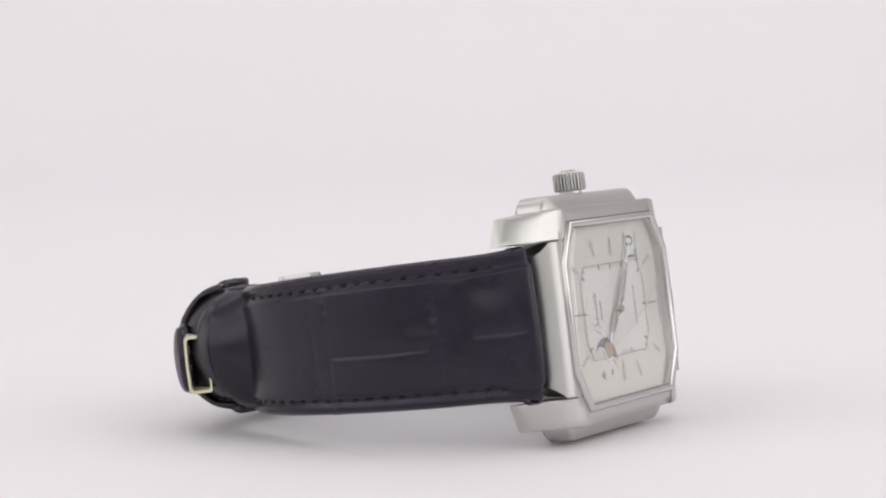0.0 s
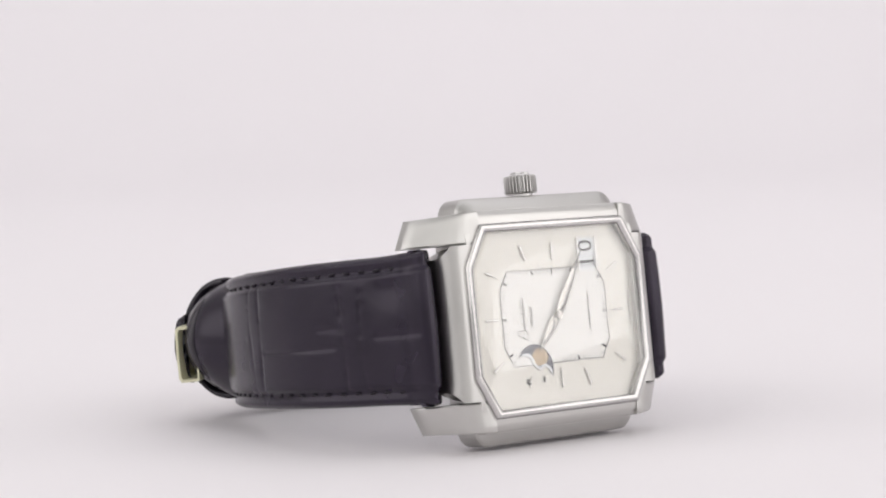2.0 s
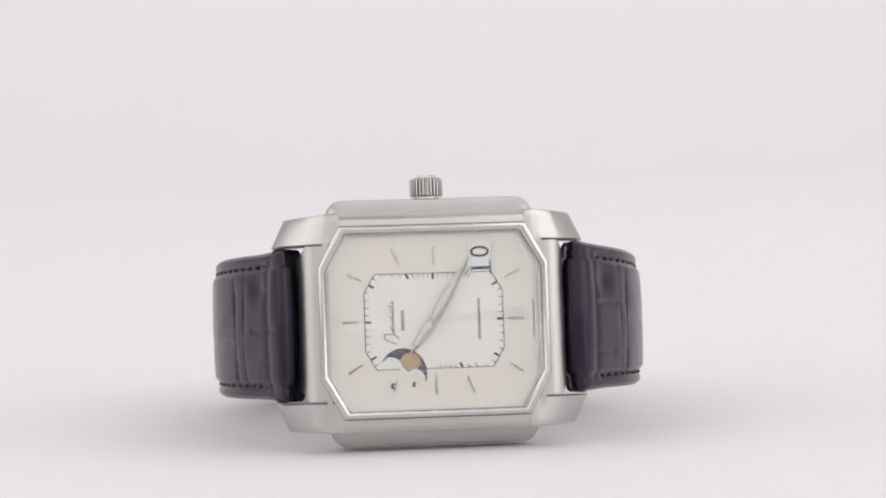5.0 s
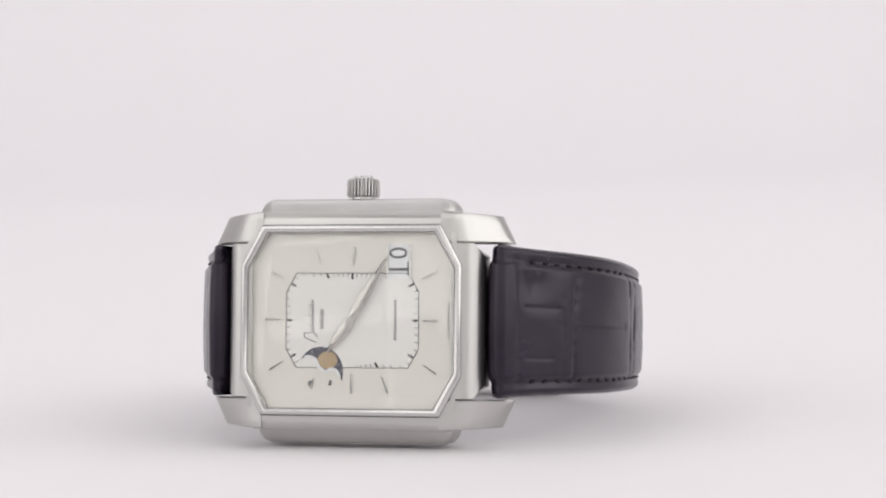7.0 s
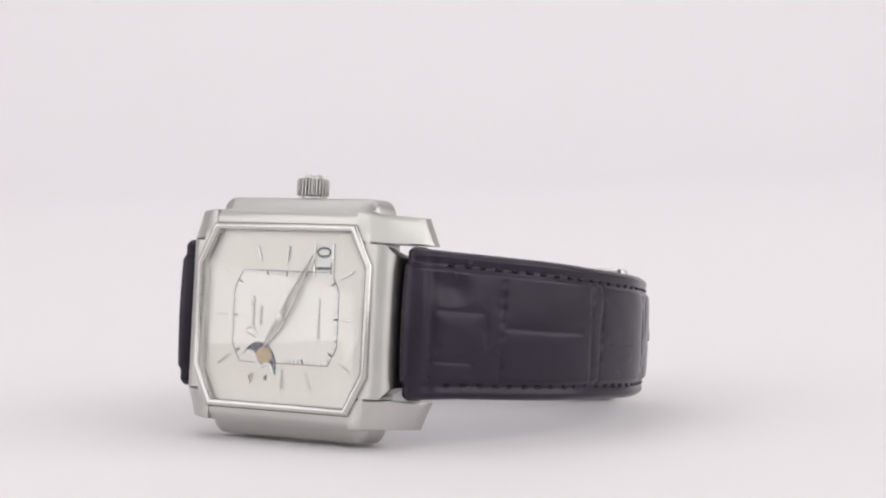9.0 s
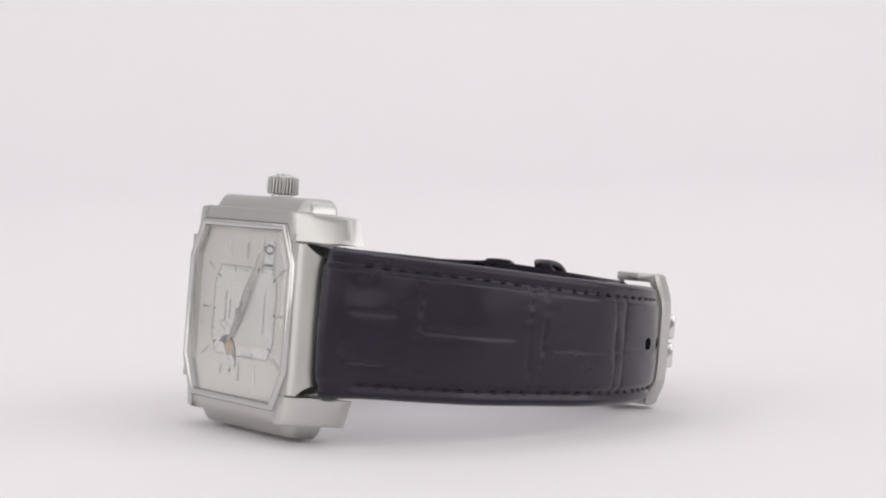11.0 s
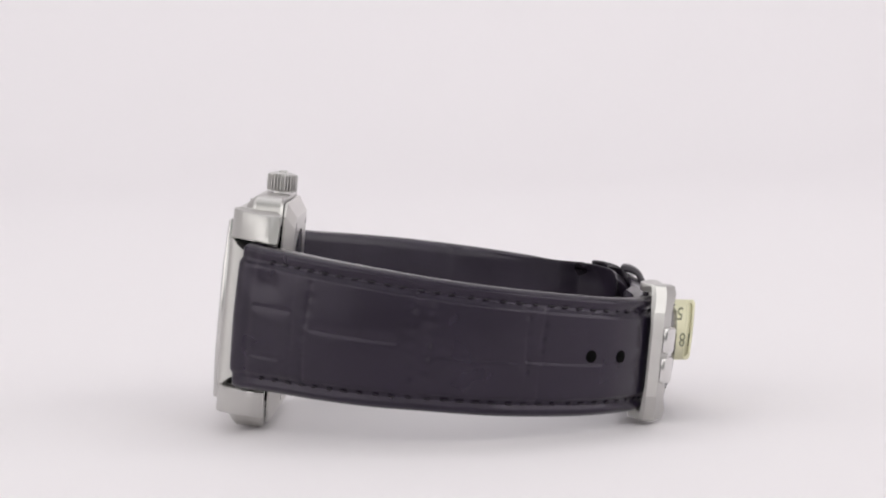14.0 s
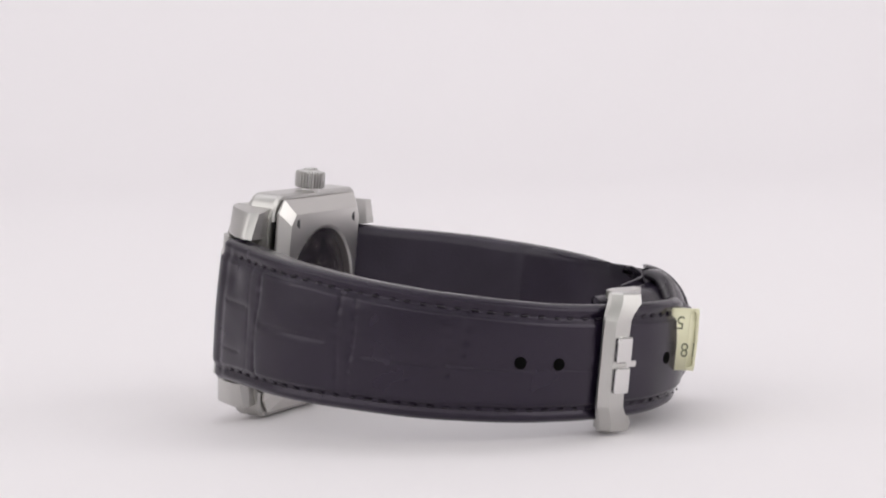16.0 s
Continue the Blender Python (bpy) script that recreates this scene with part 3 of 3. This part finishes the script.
short_creases = [(14.8, None, 0, 0.15), (18.2, None, 0, 0.24), (35.6, None, 0, 0.20), (38.2, None, 0, 0.12), (5.5, 12.0, -0.7, 0.22), (20.0, 34.5, -2.0, 0.24), (19.6, 22.0, 0.8, 0.12), (40.0, 48.0, 0.4, 0.15)]
mesh_long = strap_mesh(LONG, long_creases, 0.55, dents=((10.0, 5.6, 0.4),))
strap_long = strap_part("strap", mesh_long, "black crocodile-embossed leather strap with pin holes")
add_stitches(strap_long, mesh_long[1], mesh_long[2], mesh_long[3], 10.0, mesh_long[1][-1] - 3.0, 2.55)
mesh_short = strap_mesh(SHORT, short_creases, 0.55, dents=((10.0, 6.0, 0.3),))
strap_short = strap_part("strap", mesh_short, "black crocodile-embossed leather strap with black stitching")
add_stitches(strap_short, mesh_short[1], mesh_short[2], mesh_short[3], 9.0, mesh_short[1][-1] - 0.5, 2.55)
# the thin end of the short strap, folded round the corner to the buckle
FOLD = [(-25.0, -46.5, 9.9, 1.6, 1.5, 0.3), (-26.9, -51.0, 9.7, 1.8, 4.8, 0.6), (-28.2, -56.4, 9.4, 1.9, 7.5, 1.0), (-26.9, -61.2, 9.2, 1.9, 7.5, 1.1), (-23.2, -65.5, 9.2, 1.9, 6.0, 1.1), (-16.5, -67.8, 9.3, 1.9, 4.2, 0.9), (-6.0, -67.4, 9.3, 1.9, 3.0, 0.5), (6.0, -66.2, 9.2, 1.8, 2.0, 0.2), (15.0, -63.8, 9.2, 1.8, 1.0, 0.0)]
mesh_fold = strap_mesh(FOLD, [], 0.0, across=28)
strap_part("strap_fold", mesh_fold, "plain black leather fold that holds the buckle", strap_short).data.materials[2] = LEATHER
_, ss, sp, so = mesh_short
LINER = [(sp[i, 0] - so[i, 0] * (sp[i, 3] - 1.1), sp[i, 1] - so[i, 1] * (sp[i, 3] - 1.1), sp[i, 2] - 0.02, 1.5, 0.0, 0.0) for i in [int(np.searchsorted(ss, x)) for x in (6.0, 12.0, 18.0, 24.0, 30.0, 36.0, 40.0)]]
LINER += [(-24.6, -47.5, 9.9, 1.5, 2.0, 0.3), (-24.6, -52.0, 9.8, 1.5, 4.8, 0.6), (-25.4, -56.6, 9.6, 1.5, 7.0, 1.0), (-23.6, -60.6, 9.4, 1.5, 7.0, 1.1), (-20.0, -63.4, 9.4, 1.5, 5.6, 1.1), (-12.0, -65.2, 9.4, 1.5, 3.6, 0.8), (0.0, -64.4, 9.2, 1.5, 2.4, 0.4)]
lining = strap_part("strap_lining", strap_mesh(LINER, [], 0.0, across=16), "dark leather lining inside the strap", strap_short)
lining.data.materials[0] = lining.data.materials[2] = LINING
TIP = [(-8.5, -69.0, 7.6, 1.6), (-15.0, -69.4, 6.4, 1.4), (-21.5, -67.6, 5.4, 1.4), (-26.2, -64.9, 5.6, 1.4), (-28.6, -62.0, 5.4, 1.3)]
strap_part("strap_tip", strap_mesh(TIP, [], 0.0, arch=1.2, across=16, round_end=1.5), "dark leather tip of the strap end", strap_long)


# keepers: leather loops round the strap
def keeper(s_at, mesh, wide, grow, label):
    _, s, p, o = mesh
    i = int(np.searchsorted(s, s_at))
    t = Vector((p[i + 1, 0] - p[i, 0], 0, p[i + 1, 1] - p[i, 1])).normalized()
    out = Vector((o[i, 0], 0, o[i, 1]))
    at = Vector((p[i, 0], p[i, 5], p[i, 1]))
    hv, top, bot, bow = p[i, 2] + grow, 0.1, -2.6, p[i, 4]
    r, loop = 1.2, []

    def sag(x):
        return bow * (1 - math.sqrt(1 - 0.93 * min(1.0, abs(x) / hv) ** 2)) / 0.7354

    for cx, cy, a0 in ((hv - r, top - r, 0), (-hv + r, top - r, 90), (-hv + r, bot + r, 180), (hv - r, bot + r, 270)):
        for k in range(6):
            a = radians(a0 + 18 * k)
            x = cx + r * math.cos(a)
            loop.append((x, cy + r * math.sin(a) - sag(x), math.cos(a), math.sin(a)))
        if a0 in (0, 180):
            for q in (0.82, 0.7, 0.55, 0.4, 0.2, 0.0, -0.2, -0.4, -0.55, -0.7, -0.82):
                x = hv * q if a0 == 0 else -hv * q
                loop.append((x, (top if a0 == 0 else bot) - sag(x), 0.0, 1.0 if a0 == 0 else -1.0))
    bm = bmesh.new()
    rings = []
    for x, off in ((-wide / 2, 0.0), (-wide / 2 + 0.3, 0.35), (0, 0.45), (wide / 2 - 0.3, 0.35), (wide / 2, 0.0), (wide / 2, -0.7), (-wide / 2, -0.7)):
        rings.append([bm.verts.new(at + t * x + Vector((0, v + cv * off, 0)) + out * (h + cn * off)) for v, h, cv, cn in loop])
    for a, b in zip(rings, rings[1:] + rings[:1]):
        for j in range(len(loop)):
            bm.faces.new((a[j], a[(j + 1) % len(loop)], b[(j + 1) % len(loop)], b[j]))
    return part("keeper", bm, EDGE, strap_short, label, smooth=True)


keeper(11.8, mesh_fold, 2.8, -0.5, "rolled black leather edge of the fold")
keeper(21.2, mesh_fold, 4.8, 0.3, "black leather keeper loop")
keeper(35.2, mesh_fold, 5.5, 1.2, "black leather keeper loop")

# ---- pin buckle ----
BUCKLE_AT = Vector((17.3, 0, -66.0))
bt = Vector((-0.90, 0, -0.43)).normalized()
bo = Vector((0.43, 0, -0.90)).normalized()


def buckle_tf():
    m = Matrix.Identity(4)
    m.col[0] = (*bt, 0)
    m.col[1] = (0, 1, 0, 0)
    m.col[2] = (*bo, 0)
    m.col[3] = (*BUCKLE_AT, 1)
    return M @ m


BT = buckle_tf()
stations = ((-10.75, 0.2, 1.6, -0.9, 3.7), (-10.5, 0.0, 2.0, -1.2, 4.1), (-9.2, 0.3, 2.4, -1.6, 4.0), (-7.6, 0.8, 2.8, -2.5, 2.2), (-6.6, 1.1, 2.9, -3.0, 1.6), (-4.8, 1.3, 3.0, -3.2, 1.4))
stations = stations + tuple((-v, a, b, c, d) for v, a, b, c, d in reversed(stations))
bm = bmesh.new()
loops = []
for v, z0, z1, x0, x1 in stations:
    loops.append([bm.verts.new((x, v, z)) for x, z in ((x0, z0), (x1, z0), (x1, z1 - 0.3), (x1 - 0.3, z1), (x0 + 1.2, z1), (x0, z1 - 1.3))])
for a, b in zip(loops, loops[1:]):
    for j in range(6):
        bm.faces.new((a[j], a[(j + 1) % 6], b[(j + 1) % 6], b[j]))
bm.faces.new(loops[0])
bm.faces.new(loops[-1])
buckle = part("buckle", bm, BRUSHED, watch, "brushed steel pin buckle", tf=BT)
for side in (1, -1):
    arm = [(0.6, -2.4), (-0.3, 0.5), (2.0, 0.6), (4.4, -0.4), (8.6, -2.6), (9.2, -3.6), (8.6, -4.4), (3.0, -3.6)]
    part("buckle_arm", prism(arm, side * 9.35, side * 10.72, "v", bevel=0.25), BRUSHED, buckle, "curved steel arm of the buckle", tf=BT)
for y in (2.35, -2.35):
    part("emblem", prism([(-1.9, y - 2.05), (1.2, y - 2.05), (1.2, y + 2.05), (-1.9, y + 2.05)], 2.5, 4.0, bevel=0.55, seg=3), POLISHED, buckle, "polished raised emblem block", tf=BT)
part("pin", prism([(-1.0, -0.55), (3.4, -0.55), (3.4, 0.55), (-1.0, 0.55)], 1.6, 2.8, bevel=0.3), POLISHED, buckle, "polished buckle pin", tf=BT)
part("bar", prism([(8.2, -10.4), (9.2, -10.4), (9.2, 10.4), (8.2, 10.4)], -4.0, -3.1, bevel=0.2), SATIN, buckle, "steel spring bar", tf=BT)

# pin holes in the strap: not cut, black discs stand in for their shade
for hu, hn in ((29.2, -56.2), (25.4, -60.8), (4.2, -70.4)):
    _, s, p, o = mesh_long
    i = min(len(s) - 2, int(np.argmin(np.hypot(p[:, 0] - hu, p[:, 1] - hn))))
    t = Vector((p[i + 1, 0] - p[i, 0], 0, p[i + 1, 1] - p[i, 1])).normalized()
    out = Vector((o[i, 0], 0, o[i, 1]))
    m = Matrix.Identity(4)
    m.col[0], m.col[1], m.col[2] = (*t, 0), (0, 1, 0, 0), (*out, 0)
    m.col[3] = (p[i, 0] + out.x * 0.45, -0.2, p[i, 1] + out.z * 0.45, 1)
    part("pin_hole_disc", tube(0.95, -0.6, 0.34, 0, 0, "n", 18), HOLE, strap_long, "black disc for the shade in a punched pin hole", tf=M @ m)

# ---- yellow tag looped on the strap end ----
tag = tagged(new("paper_tag"), "yellowish film tag with dark print looped on the strap end", "tag")
TAG_PATH = [(-29.2, -60.4, 4.5, 1.0), (-22.0, -64.9, 4.6, 1.0), (-12.0, -69.2, 4.7, 1.0), (-5.0, -72.2, 4.8, 1.0), (-0.9, -74.4, 4.9, 1.0)]
s, p = smooth_path(TAG_PATH, 1.0)
o = outward(p)
bm = bmesh.new()
rings = []
for i in range(len(s)):
    deep = 3.6 - 2.2 * s[i] / s[-1]
    hv = p[i, 2]
    sec = [(-hv, -deep + 0.3), (-hv, -0.4), (-hv + 0.5, 0.0), (0, 0.12), (hv - 0.5, 0.0), (hv, -0.4), (hv, -deep + 0.3), (hv - 0.3, -deep), (-hv + 0.3, -deep)]
    inner = [(v * 0.9, h * 0.8 - 0.4) for v, h in sec]
    rings.append([[bm.verts.new((p[i, 0] + o[i, 0] * h, v - 0.9 + 3.4 * s[i] / s[-1], p[i, 1] + o[i, 1] * h)) for v, h in q] for q in (sec, inner)])
k = len(rings[0][0])
for a, b in zip(rings, rings[1:]):
    for q in (0, 1):
        for j in range(k):
            bm.faces.new((a[q][j], a[q][(j + 1) % k], b[q][(j + 1) % k], b[q][j]))
for e in (0, -1):
    for j in range(k):
        bm.faces.new((rings[e][0][j], rings[e][0][(j + 1) % k], rings[e][1][(j + 1) % k], rings[e][1][j]))
part("film_loop", bm, TAG, tag, "yellowish film loop")
# the free end of the film with its print, standing off the strap
fa, fb = Vector((1.8, 0, -70.6)), Vector((-0.9, 0, -74.5))
fd = (fb - fa).normalized()
fn = Vector((-fd.z, 0, fd.x))
if fn.x < 0:
    fn = -fn
FT = Matrix.Identity(4)
FT.col[0], FT.col[1], FT.col[2], FT.col[3] = (*fd, 0), (0, 1, 0, 0), (*fn, 0), (*fa, 1)
L = (fb - fa).length
bm = bmesh.new()
bow = [(L * k / 8, -0.55 * (k / 8) ** 2) for k in range(9)]
for v0, v1 in ((-2.5, 7.4),):
    q = [[bm.verts.new((x, v, z + dz)) for x, z in bow] for v, dz in ((v0, 0), (v1, 0), (v1, -0.25), (v0, -0.25))]
    for a, b in zip(q, q[1:] + q[:1]):
        for j in range(8):
            bm.faces.new((a[j], a[j + 1], b[j + 1], b[j]))
    for e in (0, -1):
        bm.faces.new([r[e] for r in q])
part("film_end", bm, TAG, tag, "yellowish printed film end", smooth=True, tf=M @ FT)


def film_tf(x, y):
    return M @ FT @ Matrix.Translation((x, y, -0.55 * (x / L) ** 2 + 0.03))


for glyph, at in (("I", 0.26), ("8", 0.58), ("1", 0.92)):
    lettering(glyph, 3.2, film_tf(L * at, 0.9) @ pose(0, 0, 0.05, 0, 0, 180), TAG_INK, tag, "tag_print", "faded dark print", 0.85)
lettering("5", 3.0, film_tf(L * 0.35, 5.2) @ pose(0, 0, 0, 0, 0, 180), TAG_INK, tag, "tag_print", "faded dark print")


# ---- what moves: the watch turns once about the upright axis, and its tag with it ----
def motions():
    rows = []
    for k in range(17):
        d = k - 5.6
        rows.append((float(k), pose(0, 0, 0, 0, 0, -10.651 * d - 0.019455 * d * d)))
    walk(watch, rows)
    walk(tag, rows)


motions()
